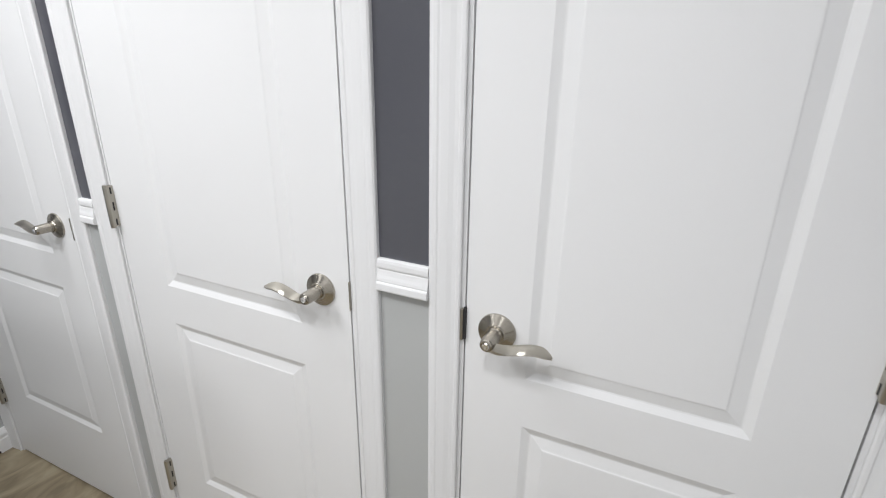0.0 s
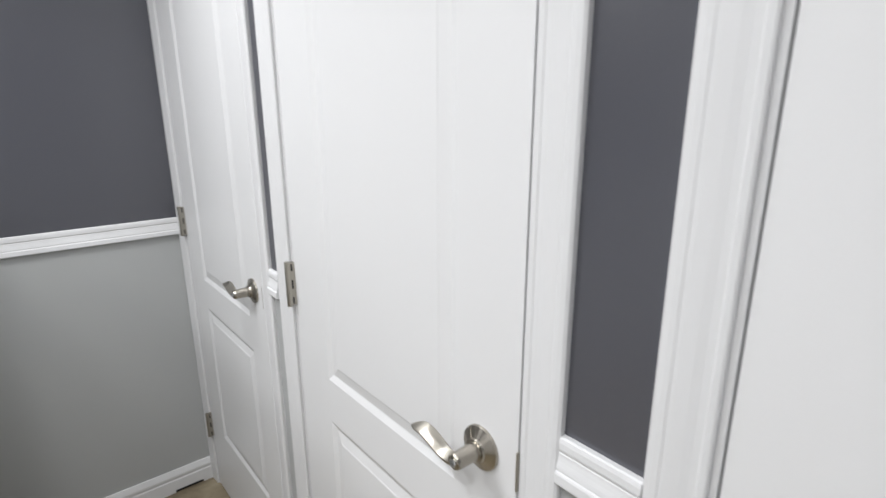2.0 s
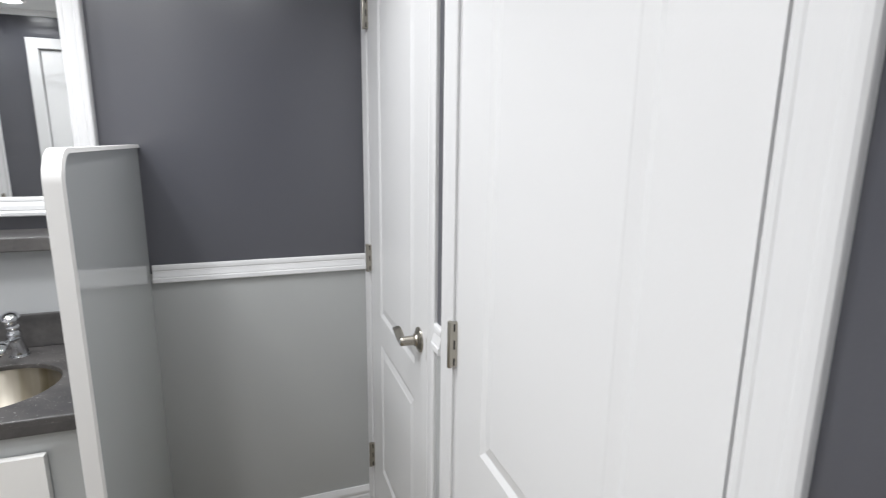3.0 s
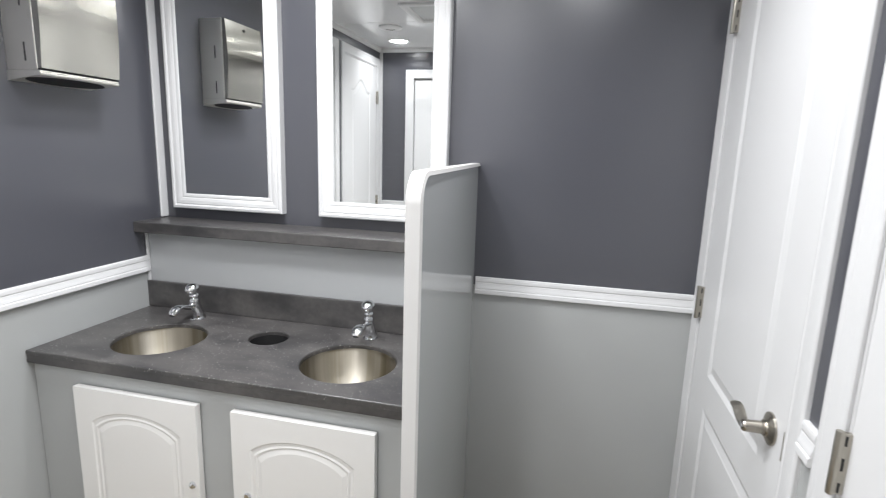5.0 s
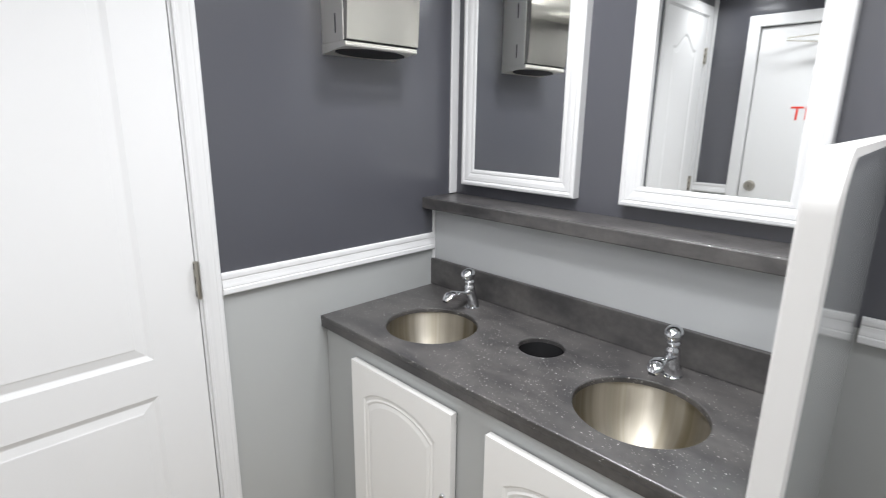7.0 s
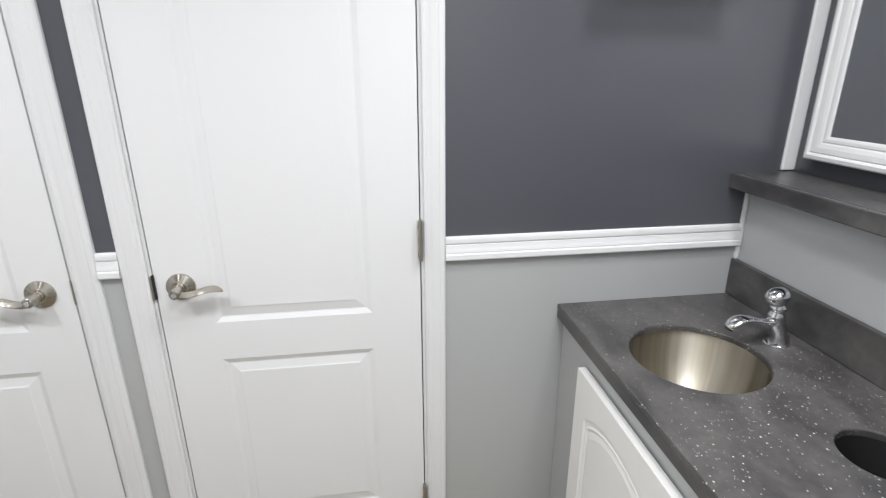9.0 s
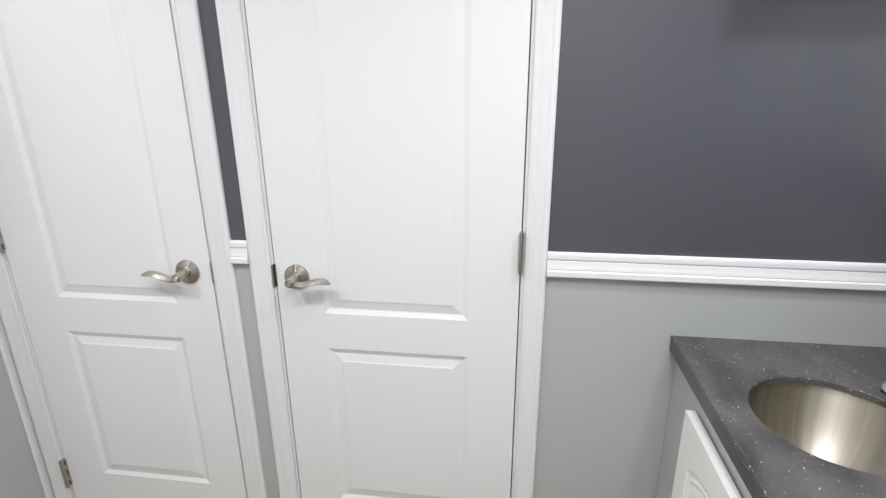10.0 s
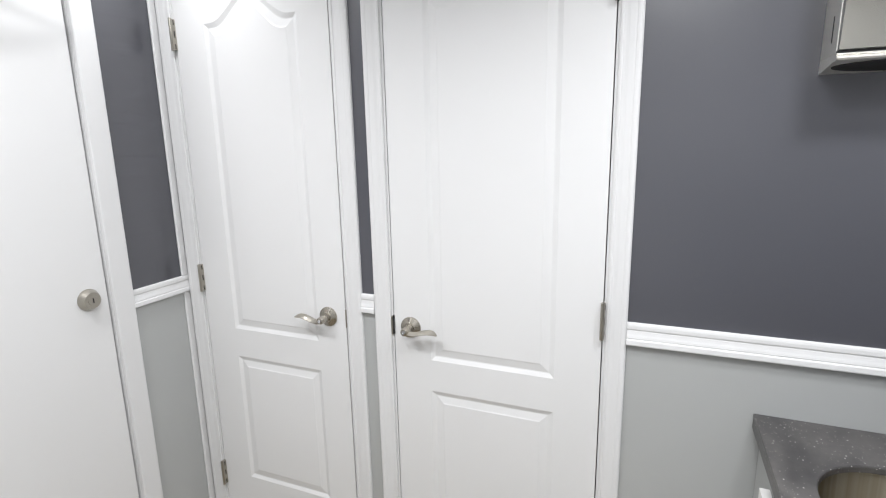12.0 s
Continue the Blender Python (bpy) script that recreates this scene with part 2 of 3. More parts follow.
def tube(bm, path, size, n=12):
    """A tube of elliptic section: size gives (half side, half up) at each point of the path."""
    rings = []
    for i, p in enumerate(path):
        p = Vector(p)
        way = (Vector(path[min(i + 1, len(path) - 1)]) - Vector(path[max(i - 1, 0)])).normalized()
        side = way.cross((0, 0, 1))
        side = side.normalized() if side.length > 0.05 else Vector((1, 0, 0))
        up = side.cross(way)
        a, b = size[i]
        rings.append([bm.verts.new(p + side * (a * math.cos(2 * math.pi * k / n)) + up * (b * math.sin(2 * math.pi * k / n))) for k in range(n)])
    for p, q in zip(rings, rings[1:]):
        for k in range(n):
            bm.faces.new((p[k], p[(k + 1) % n], q[(k + 1) % n], q[k]))
    bm.faces.new(rings[0][::-1])
    bm.faces.new(rings[-1])


# ---- moulded doors ----
def camel(u):
    """The rise of a cathedral arch, 0 to 1, across its width u."""
    d = abs(u - 0.5) * 2
    return 0.0 if d > 0.86 else 0.5 + 0.5 * math.cos(math.pi * d / 0.86)


def eyebrow(u):
    return math.sqrt(max(0, 1 - (2 * u - 1) ** 2 * 0.75)) * 2 - 1


def flat(u):
    return 0.0


def moulded_leaf(w, z0, z1, thick, panels, steps, cols=24):
    """A leaf with its face at y = 0 and raised panels sunk into it. panels, from low to high: (left, right, low, high, rise, arch).
    steps: (inset, depth) across the groove. All panels share left and right."""
    bm = bmesh.new()
    left, right = panels[0][0], panels[0][1]

    def quad(*p):
        bm.faces.new([bm.verts.new(c) for c in p])

    quad((0, 0, z0), (left, 0, z0), (left, 0, z1), (0, 0, z1))
    quad((right, 0, z0), (w, 0, z0), (w, 0, z1), (right, 0, z1))
    us = [k / cols for k in range(cols + 1)]
    lows = [lambda u: z0]
    for p in panels:
        lows.append(lambda u, p=p: p[3] + p[4] * p[5](u))
    highs = [lambda u, p=p: p[2] for p in panels] + [lambda u: z1]
    for lo, hi in zip(lows, highs):
        for a, b in zip(us, us[1:]):
            xa, xb = left + a * (right - left), left + b * (right - left)
            quad((xa, 0, lo(a)), (xb, 0, lo(b)), (xb, 0, hi(b)), (xa, 0, hi(a)))
    for l, r, lo, hi, rise, arch in panels:
        def loop(d, dep):
            pts = [(l + d + (r - l - 2 * d) * u, dep, lo + d) for u in us]
            pts += [(l + d + (r - l - 2 * d) * u, dep, hi - d + rise * arch(u)) for u in reversed(us)]
            return pts
        loops = [loop(d, dep) for d, dep in steps]
        for p, q in zip(loops, loops[1:]):
            for k in range(len(p)):
                j = (k + 1) % len(p)
                quad(p[k], p[j], q[j], q[k])
        d, dep = steps[-1]
        last = loops[-1]
        n = len(us)
        for k in range(n - 1):
            quad(last[k], last[k + 1], last[2 * n - 2 - k], last[2 * n - 1 - k])
    quad((0, thick, z0), (0, thick, z1), (w, thick, z1), (w, thick, z0))
    quad((0, 0, z0), (0, 0, z1), (0, thick, z1), (0, thick, z0))
    quad((w, 0, z0), (w, thick, z0), (w, thick, z1), (w, 0, z1))
    quad((0, 0, z0), (0, thick, z0), (w, thick, z0), (w, 0, z0))
    quad((0, 0, z1), (w, 0, z1), (w, thick, z1), (0, thick, z1))
    bmesh.ops.remove_doubles(bm, verts=bm.verts, dist=1e-5)
    return bm


CASING = [(0, 0), (0.0045, 0), (0.0060, 0.002), (0.0066, 0.007), (0.0055, 0.0095), (0.0060, 0.016), (0.0076, 0.024), (0.0088, 0.036), (0.0088, 0.040), (0.0098, 0.043), (0.0100, 0.048), (0.0092, 0.0535), (0.0070, 0.0565), (0.0050, 0.057), (0, 0.057)]
CASE_W = 0.057
LEVER_Z = 0.941


def lever_handle(parent, x, z, toward):
    """A wave lever on a round rose; toward is +1 or -1 along the wall."""
    face = Matrix.Translation((x, 0, z)) @ Matrix.Rotation(radians(90), 4, "X")
    bm = bmesh.new()
    lathe(bm, [(0, 0), (0.0300, 0), (0.0300, 0.0022), (0.0294, 0.0040), (0.0270, 0.0052), (0.0190, 0.0085), (0.0160, 0.0100), (0.0150, 0.0125), (0, 0.0125)], face, 44)
    rose = part("door_handle", bm, TURNED, parent, "satin nickel wave lever on a round rose", 0.5)
    bm = bmesh.new()
    lathe(bm, [(0.0125, 0.011), (0.0125, 0.0150), (0.0108, 0.0158), (0.0108, 0.0172), (0.0116, 0.0180), (0.0112, 0.030), (0.0110, 0.0415), (0.0106, 0.0455), (0.0092, 0.0475), (0.0074, 0.0480), (0.0070, 0.0474), (0, 0.0474)], face, 32)
    part("neck", bm, TURNED, rose, smooth=0.6)
    bm = bmesh.new()
    lathe(bm, [(0.0056, 0.0470), (0.0056, 0.0492), (0.0048, 0.0500), (0.0022, 0.0500), (0.0020, 0.0492), (0, 0.0492)], face, 20)
    part("lock_button", bm, CHROME, rose, "bright round push button", 0.6)
    bm = bmesh.new()
    n, rows = 26, []
    for k in range(n + 1):
        q = k / n
        # the blade dips under the neck, rises to a crest and droops at its tip
        rise = -0.004 - 0.002 * q / 0.14 if q < 0.14 else -0.006 + 0.0115 * (0.5 - 0.5 * math.cos(math.pi * (q - 0.14) / 0.64)) if q < 0.78 else 0.0055 - 0.0045 * ((q - 0.78) / 0.22) ** 2
        zz = z + rise
        yy = -0.0395 + 0.0040 * q
        half = 0.0074 + 0.0030 * math.sin(q * math.pi * 0.9) if q < 0.80 else (0.0074 + 0.0030 * math.sin(0.8 * math.pi * 0.9)) * (1 - ((q - 0.80) / 0.20) ** 2 * 0.80)
        thick = 0.0062 - 0.0044 * min(1, q / 0.34)
        skew = -0.0035 * max(0, (q - 0.80) / 0.20)
        px = x + toward * (0.0005 + 0.0935 * q)
        ring = [(-half, 0.0), (-half * 0.86, thick * 0.8), (0.0, thick), (half * 0.86, thick * 0.8), (half, 0.0), (half * 0.86, -thick * 0.8), (0.0, -thick), (-half * 0.86, -thick * 0.8)]
        rows.append([bm.verts.new((px, yy + u * 0.90 - v * 0.42 + skew, zz + v * 0.90 + u * 0.42)) for u, v in ring])
    for p, r in zip(rows, rows[1:]):
        for k in range(8):
            bm.faces.new((p[k], p[(k + 1) % 8], r[(k + 1) % 8], r[k]))
    bm.faces.new(rows[0][::-1])
    bm.faces.new(rows[-1])
    part("lever", bm, NICKEL, rose, smooth=0.75)
    return rose


def hinge(parent, x, z):
    bm = boxed(x - 0.0045, x + 0.0045, -0.0140, 0.003, z - 0.044, z + 0.044, bevel=0.0008)
    h = part("hinge", bm, NICKEL, parent, "satin nickel butt hinge")
    bm = bmesh.new()
    up = Matrix.Translation((x, -0.0135, z))
    lathe(bm, [(0.0046, -0.046), (0.0050, -0.044), (0.0050, 0.044), (0.0046, 0.046)], up, 16)
    part("knuckle", bm, NICKEL, h, smooth=0.7)
    for dz, half in ((-0.034, 0.007), (0.0, 0.009), (0.034, 0.007)):
        part("slot", boxed(x - 0.0052, x + 0.0052, -0.0080, -0.0050, z + dz - half, z + dz + half), BLACK, h, "dark screw slot")


def casing(parent, w, top, wide=(1.0, 1.0), z0=FLOOR):
    """Three mitred lengths round an opening from 0 to w."""
    e = 0.009
    for name, a, b, across, m0, m1 in (("casing_side", (-e, 0, z0), (-e, 0, top + e), (-wide[0], 0, 0), 0, 1), ("casing_side", (w + e, 0, z0), (w + e, 0, top + e), (wide[1], 0, 0), 0, 1), ("casing_head", (-e, 0, top + e), (w + e, 0, top + e), (0, 0, 1), wide[0], wide[1])):
        bm = bmesh.new()
        sweep(bm, CASING, a, b, (0, -1, 0), across, m0, m1)
        part(name, bm, TRIM, parent)


def jamb(parent, w, top):
    for x0, x1 in ((-0.022, -0.003), (w + 0.003, w + 0.022)):
        part("jamb", boxed(x0, x1, 0.0005, THICK, FLOOR, top + 0.003), TRIM, parent)
    part("jamb", boxed(-0.022, w + 0.022, 0.0005, THICK, top + 0.003, top + 0.022), TRIM, parent)
    part("door_stop", boxed(-0.003, 0.012, 0.038, 0.050, FLOOR, top + 0.003), TRIM, parent)
    part("door_stop", boxed(w - 0.012, w + 0.003, 0.038, 0.050, FLOOR, top + 0.003), TRIM, parent)
    part("door_stop", boxed(0.012, w - 0.012, 0.038, 0.050, top - 0.012, top + 0.003), TRIM, parent)


DOOR_TOP = 1.985
GROOVE = [(0, 0), (0.0015, 0.0006), (0.0112, 0.0043), (0.0138, 0.0047), (0.0310, 0.0020), (0.0330, 0.0016), (0.0350, 0.0008), (0.0370, 0.0006)]
# how far the top of each door's lower panel and the foot of its upper panel stand off the usual height
LIFT = {"door_1": (0.019, 0.016), "door_2": (0.007, 0.006), "door_3": (0.007, 0.006), "door_4": (-0.005, -0.004), "door_5": (-0.003, 0.002)}


def stall_door(name, m, w, stile_l, stile_r, wide, latch, label):
    """A stall door whose opening runs from 0 to w; latch is 'left' or 'right' as seen from the room."""
    d = thing(name, m, label, "door", "stall doors", "structure")
    low, high = LIFT[name]
    panels = [(stile_l, w - stile_r, 0.311 + low, 0.764 + low, 0, flat), (stile_l, w - stile_r, 0.855 + high, 1.795, 0.072, camel)]
    part("door_leaf", moulded_leaf(w, FLOOR + 0.010, DOOR_TOP, 0.035, panels, GROOVE), WHITE, d)
    casing(d, w, DOOR_TOP, wide)
    jamb(d, w, DOOR_TOP)
    lx, hx, s = (0.051, w + 0.001, 1) if latch == "left" else (w - 0.060, -0.001, -1)
    lever_handle(d, lx, LEVER_Z, s)
    for z in (0.303, 1.022, 1.775):
        hinge(d, hx, z)
    gx = -0.0015 if latch == "left" else w + 0.0015
    px = gx - 0.0042 if latch == "left" else gx
    half = 0.0022 if latch == "left" else 0.0012
    plate = part("strike_plate", boxed(px - half, px + half, -0.0060 if latch == "left" else -0.0036, 0.020, LEVER_Z - 0.027, LEVER_Z + 0.027, bevel=0.0009), NICKEL, d, "satin nickel strike plate")
    if latch == "left":
        part("latch_gap", boxed(gx - 0.0020, gx + 0.0024, -0.0046, 0.020, LEVER_Z - 0.025, LEVER_Z + 0.029), BLACK, plate, "dark latch pocket")
    return d


def turned(x, y, deg):
    return pose(x, y, 0, 0, 0, deg)


# openings: start and end along each wall
DOORS_N = [("door_1", -0.315, 0.191, 0.100, 0.106, (0.93, 0.84), "left", "narrow white moulded two-panel stall door, closed, nickel lever"),
           ("door_2", -1.124, -0.532, 0.120, 0.112, (1.03, 0.95), "right", "white moulded two-panel stall door, closed, nickel lever"),
           ("door_3", -1.910, -1.304, 0.130, 0.104, (1.0, 1.0), "right", "white moulded two-panel stall door beside the grey end wall")]
DOORS_S = [("door_4", -1.094, -0.533, 0.110, 0.111, (0.88, 0.84), "left", "white moulded two-panel stall door, closed, beside the vanity"),
           ("door_5", -0.371, 0.174, 0.114, 0.101, (0.92, 0.92), "right", "white arch-top moulded stall door beside the exit")]
EXIT = (-0.757, -0.047)
EXIT_TOP = 1.915


# ---- walls, floor, ceiling ----
def wall(name, m, length, openings, label, upper=DARK):
    """A wall from 0 to length along its local x, with its face at y = 0, thick behind it; openings: (x0, x1, top)."""
    w = thing(name, m, label, "wall", "", "structure")
    up, low = bmesh.new(), bmesh.new()
    mid = (RAIL_LOW + RAIL_TOP) / 2
    x = 0.0
    for a, b, top in sorted(openings):
        a, b, top = a - 0.022, b + 0.022, top + 0.022
        box(low, x, a, 0, THICK, 0, mid)
        box(up, x, a, 0, THICK, mid, HEIGHT)
        box(up, a, b, 0, THICK, top, HEIGHT)
        x = b
    box(low, x, length, 0, THICK, 0, mid)
    box(up, x, length, 0, THICK, mid, HEIGHT)
    part("upper_panel", up, upper, w, "charcoal painted panel")
    part("lower_panel", low, GREY, w, "light grey painted panel")
    return w


LX, LY = EAST - WEST, NORTH - SOUTH
wall("wall_north", turned(WEST, NORTH, 0), LX, [(a - WEST, b - WEST, DOOR_TOP) for _, a, b, *_ in DOORS_N], "charcoal wall over light grey with three stall doors")
wall("wall_south", turned(EAST, SOUTH, 180), LX, [(EAST - b, EAST - a, DOOR_TOP) for _, a, b, *_ in DOORS_S], "charcoal wall over light grey with two stall doors")
wall("wall_west", turned(WEST, SOUTH, 90), LY, [], "charcoal over light grey end wall behind the vanity")
wall("wall_east", turned(EAST, NORTH, -90), LY, [(NORTH - EXIT[1], NORTH - EXIT[0], EXIT_TOP)], "charcoal over light grey end wall with the exit door", BUCKLED)

for name, a, b, sl, sr, wide, latch, label in DOORS_N:
    stall_door(name, turned(a, NORTH, 0), b - a, sl, sr, wide, latch, label)
for name, a, b, sl, sr, wide, latch, label in DOORS_S:
    stall_door(name, turned(b, SOUTH, 180), b - a, sl, sr, wide, latch, label)

ceiling = thing("ceiling", pose(0, 0, HEIGHT), "glossy white panelled ceiling with white edge trim", "ceiling", "", "structure")
bm = bmesh.new()
for x0, x1 in ((WEST - THICK, -1.252), (-1.248, -0.502), (-0.498, EAST + THICK)):
    box(bm, x0, x1, SOUTH - THICK, NORTH + THICK, 0, 0.05, bevel=0.0015)
box(bm, WEST - THICK, EAST + THICK, SOUTH - THICK, NORTH + THICK, 0.02, 0.06)
part("ceiling_panels", bm, CEIL, ceiling)

RAIL = [(0, 0), (0.0125, 0), (0.0140, 0.0012), (0.0145, 0.003), (0.0140, 0.0125), (0.0130, 0.0145), (0.0112, 0.0155), (0.0110, 0.0168), (0.0116, 0.0178), (0.0108, 0.0220), (0.0094, 0.0270), (0.0084, 0.0320), (0.0080, 0.0352), (0.0073, 0.0360), (0.0073, 0.0372), (0.0086, 0.0382), (0.0092, 0.0410), (0.0090, 0.0480), (0.0078, 0.0525), (0.0055, 0.054), (0, 0.054)]
BASE = [(0, 0), (0.0125, 0), (0.0125, 0.048), (0.0105, 0.051), (0.0105, 0.056), (0.0125, 0.059), (0.0125, 0.067), (0.009, 0.077), (0.006, 0.084), (0, 0.084)]
CROWN = [(0, 0), (0.006, 0), (0.016, 0.012), (0.018, 0.026), (0.018, 0.030), (0, 0.030)]


def run(name, prof, a, b, out, z, label, category):
    bm = bmesh.new()
    sweep(bm, prof, (*a, z), (*b, z), (*out, 0), (0, 0, 1))
    return tagged(link(name, bm, TRIM), label, category, "", "structure")


def edge(wide):
    return 0.009 + CASE_W * wide


CO = 0.064
span_n = [WEST] + [v for _, a, b, _, _, w, *_ in sorted(DOORS_N, key=lambda d: d[1]) for v in (a - edge(w[0]), b + edge(w[1]))] + [EAST]
span_s = [-1.868] + [v for _, a, b, _, _, w, *_ in DOORS_S for v in (a - edge(w[1]), b + edge(w[0]))] + [EAST]
lengths = [((a, NORTH), (b, NORTH), (0, -1)) for a, b in zip(span_n[::2], span_n[1::2]) if b - a > 0.02]
lengths += [((a, SOUTH), (b, SOUTH), (0, 1)) for a, b in zip(span_s[::2], span_s[1::2]) if b - a > 0.02]
lengths += [((EAST, SOUTH), (EAST, EXIT[0] - CO), (-1, 0)), ((EAST, EXIT[1] + CO), (EAST, NORTH), (-1, 0))]
for a, b, out in lengths + [((WEST, 0.119), (WEST, NORTH), (1, 0))]:
    run("chair_rail_trim", RAIL, a, b, out, RAIL_LOW, "white profiled wooden chair rail on the wall", "chair rail")
for a, b, out in lengths:
    run("baseboard", BASE, (max(a[0], -1.442), a[1]), b, out, FLOOR, "white painted baseboard at the floor", "baseboard")
# the end wall's baseboard has low slots along the floor; black strips stand for the shade in them
bm = bmesh.new()
y = 0.119
slots = [(0.245, 0.340), (0.445, 0.540), (0.638, 0.730)]
RAISED = [(u, max(v, 0.010)) for u, v in BASE]
for a, b in slots:
    sweep(bm, BASE, (WEST, y, FLOOR), (WEST, a, FLOOR), (1, 0, 0), (0, 0, 1))
    sweep(bm, RAISED, (WEST, a, FLOOR), (WEST, b, FLOOR), (1, 0, 0), (0, 0, 1))
    y = b
sweep(bm, BASE, (WEST, y, FLOOR), (WEST, NORTH, FLOOR), (1, 0, 0), (0, 0, 1))
base_w = tagged(link("baseboard", bm, TRIM), "white painted baseboard with dark slots along the floor", "baseboard", "", "structure")
for a, b in slots:
    part("slot", boxed(WEST + 0.001, WEST + 0.011, a, b, FLOOR + 0.001, FLOOR + 0.010), BLACK, base_w, "black strip for the shade in a slot")
for a, b, out in (((WEST, NORTH), (EAST, NORTH), (0, -1)), ((WEST, SOUTH), (EAST, SOUTH), (0, 1)), ((WEST, SOUTH), (WEST, NORTH), (1, 0)), ((EAST, SOUTH), (EAST, NORTH), (-1, 0))):
    run("crown_trim", CROWN, a, b, out, HEIGHT - 0.030, "white trim between wall and ceiling", "trim")


def corner_trim(x, y, dx, dy, z0, z1):
    bm = bmesh.new()
    box(bm, min(x, x + dx), max(x, x + dx), min(y, y + dy), max(y, y + dy), z0, z1, bevel=0.003)
    tagged(link("corner_trim", bm, TRIM), "white vertical corner trim strip", "trim", "", "structure")


corner_trim(EAST, SOUTH, -0.008, 0.024, FLOOR + 0.084, RAIL_LOW)
corner_trim(EAST, SOUTH, -0.008, 0.024, RAIL_TOP, HEIGHT - 0.030)
corner_trim(EAST, NORTH, -0.008, -0.024, RAIL_TOP, HEIGHT - 0.030)
corner_trim(EAST, NORTH, -0.008, -0.024, FLOOR + 0.084, RAIL_LOW)
corner_trim(WEST, SOUTH, 0.034, 0.008, 1.151, HEIGHT - 0.030)
corner_trim(-1.874, SOUTH, 0.010, 0.010, 0.936, 1.112)

# ---- exit door ----
ex = thing("door_6", turned(EAST, EXIT[1], -90), "flat white exit door with a nickel deadbolt, closed", "door", "", "structure")
EW = EXIT[1] - EXIT[0]
part("door_leaf", boxed(0.002, EW - 0.002, 0.004, 0.044, FLOOR + 0.010, EXIT_TOP - 0.003, bevel=0.002), WHITE, ex)
FLATCASE = [(0, 0), (0.014, 0), (0.016, 0.002), (0.016, 0.057), (0.014, 0.060), (0, 0.060)]
for name, a, b, across, m0, m1 in (("casing_side", (-0.004, 0, FLOOR), (-0.004, 0, EXIT_TOP + 0.004), (-1, 0, 0), 0, 1), ("casing_side", (EW + 0.004, 0, FLOOR), (EW + 0.004, 0, EXIT_TOP + 0.004), (1, 0, 0), 0, 1), ("casing_head", (-0.004, 0, EXIT_TOP + 0.004), (EW + 0.004, 0, EXIT_TOP + 0.004), (0, 0, 1), 1, 1)):
    bm = bmesh.new()
    sweep(bm, FLATCASE, a, b, (0, -1, 0), across, m0, m1)
    part(name, bm, TRIM, ex)
jamb(ex, EW, EXIT_TOP)
face = Matrix.Translation((EW - 0.057, 0.004, 1.032)) @ Matrix.Rotation(radians(90), 4, "X")
bm = bmesh.new()
lathe(bm, [(0, 0), (0.031, 0), (0.031, 0.003), (0.0235, 0.017), (0.0225, 0.0195), (0.0135, 0.0195), (0.0130, 0.021), (0, 0.021)], face, 36)
bolt = part("deadbolt", bm, NICKEL, ex, "satin nickel deadbolt with keyhole", 0.5)
part("keyhole", boxed(EW - 0.0585, EW - 0.0555, -0.0182, -0.0172, 1.025, 1.039), BLACK, bolt)
cl = part("door_closer", boxed(0.10, 0.33, -0.046, 0.004, 1.715, 1.775, bevel=0.006), STEEL, ex, "silver hydraulic door closer with folding arm")
bm = bmesh.new()
tube(bm, [(0.28, -0.03, 1.785), (0.42, -0.085, 1.808), (0.56, -0.075, 1.826)], [(0.011, 0.004)] * 3, 8)
part("closer_arm", bm, STEEL, cl, smooth=0.6)
bm = bmesh.new()
tube(bm, [(0.56, -0.075, 1.838), (0.42, -0.045, 1.848), (0.26, -0.02, 1.858)], [(0.011, 0.004)] * 3, 8)
part("closer_arm", bm, STEEL, cl, smooth=0.6)
for z in (0.30, 1.02, 1.74):
    hinge(ex, -0.001, z)
txt = bpy.data.curves.new("exit_letters", "FONT")
txt.body, txt.size, txt.extrude, txt.align_x = "EXIT", 0.106, 0.0006, "LEFT"
txt_ob = bpy.data.objects.new("exit_letters", txt)
letters = bpy.data.meshes.new_from_object(txt_ob)
bpy.data.objects.remove(txt_ob)
letters.materials.clear()
letters.materials.append(RED)
lt = new("exit_letters", letters)
lt.parent = ex
lt.matrix_basis = pose(0.289, 0.0028, 1.412, 90, 0, 0)
tagged(lt, "red EXIT lettering on the door")

# ---- vanity ----
COUNTER_Z, COUNTER_X, BACK_X = 0.844, -1.424, -1.874
SINKS = [(-1.612, -0.757, 0.127), (-1.617, -0.160, 0.130)]
HOLE = (-1.712, -0.461, 0.058)

vanity = thing("vanity_cabinet", pose(0, 0, 0), "grey vanity cabinet with two white arched doors under the counter", "cabinet")
bm = bmesh.new()
FX = -1.442
VN = 0.112
box(bm, FX - 0.018, FX, SOUTH + 0.002, -0.850, FLOOR, 0.808)
box(bm, FX - 0.018, FX, -0.850, VN, 0.745, 0.808)
box(bm, FX - 0.018, FX, -0.850, VN, FLOOR, 0.175)
box(bm, FX - 0.018, FX, -0.510, -0.370, 0.175, 0.745)
box(bm, FX - 0.018, FX, -0.030, VN, 0.175, 0.745)
bmesh.ops.remove_doubles(bm, verts=bm.verts, dist=1e-6)
part("face_frame", bm, GREY, vanity, "grey painted face frame")
part("carcass", boxed(BACK_X, BACK_X + 0.02, SOUTH + 0.002, VN, FLOOR, 0.808), GREY, vanity)
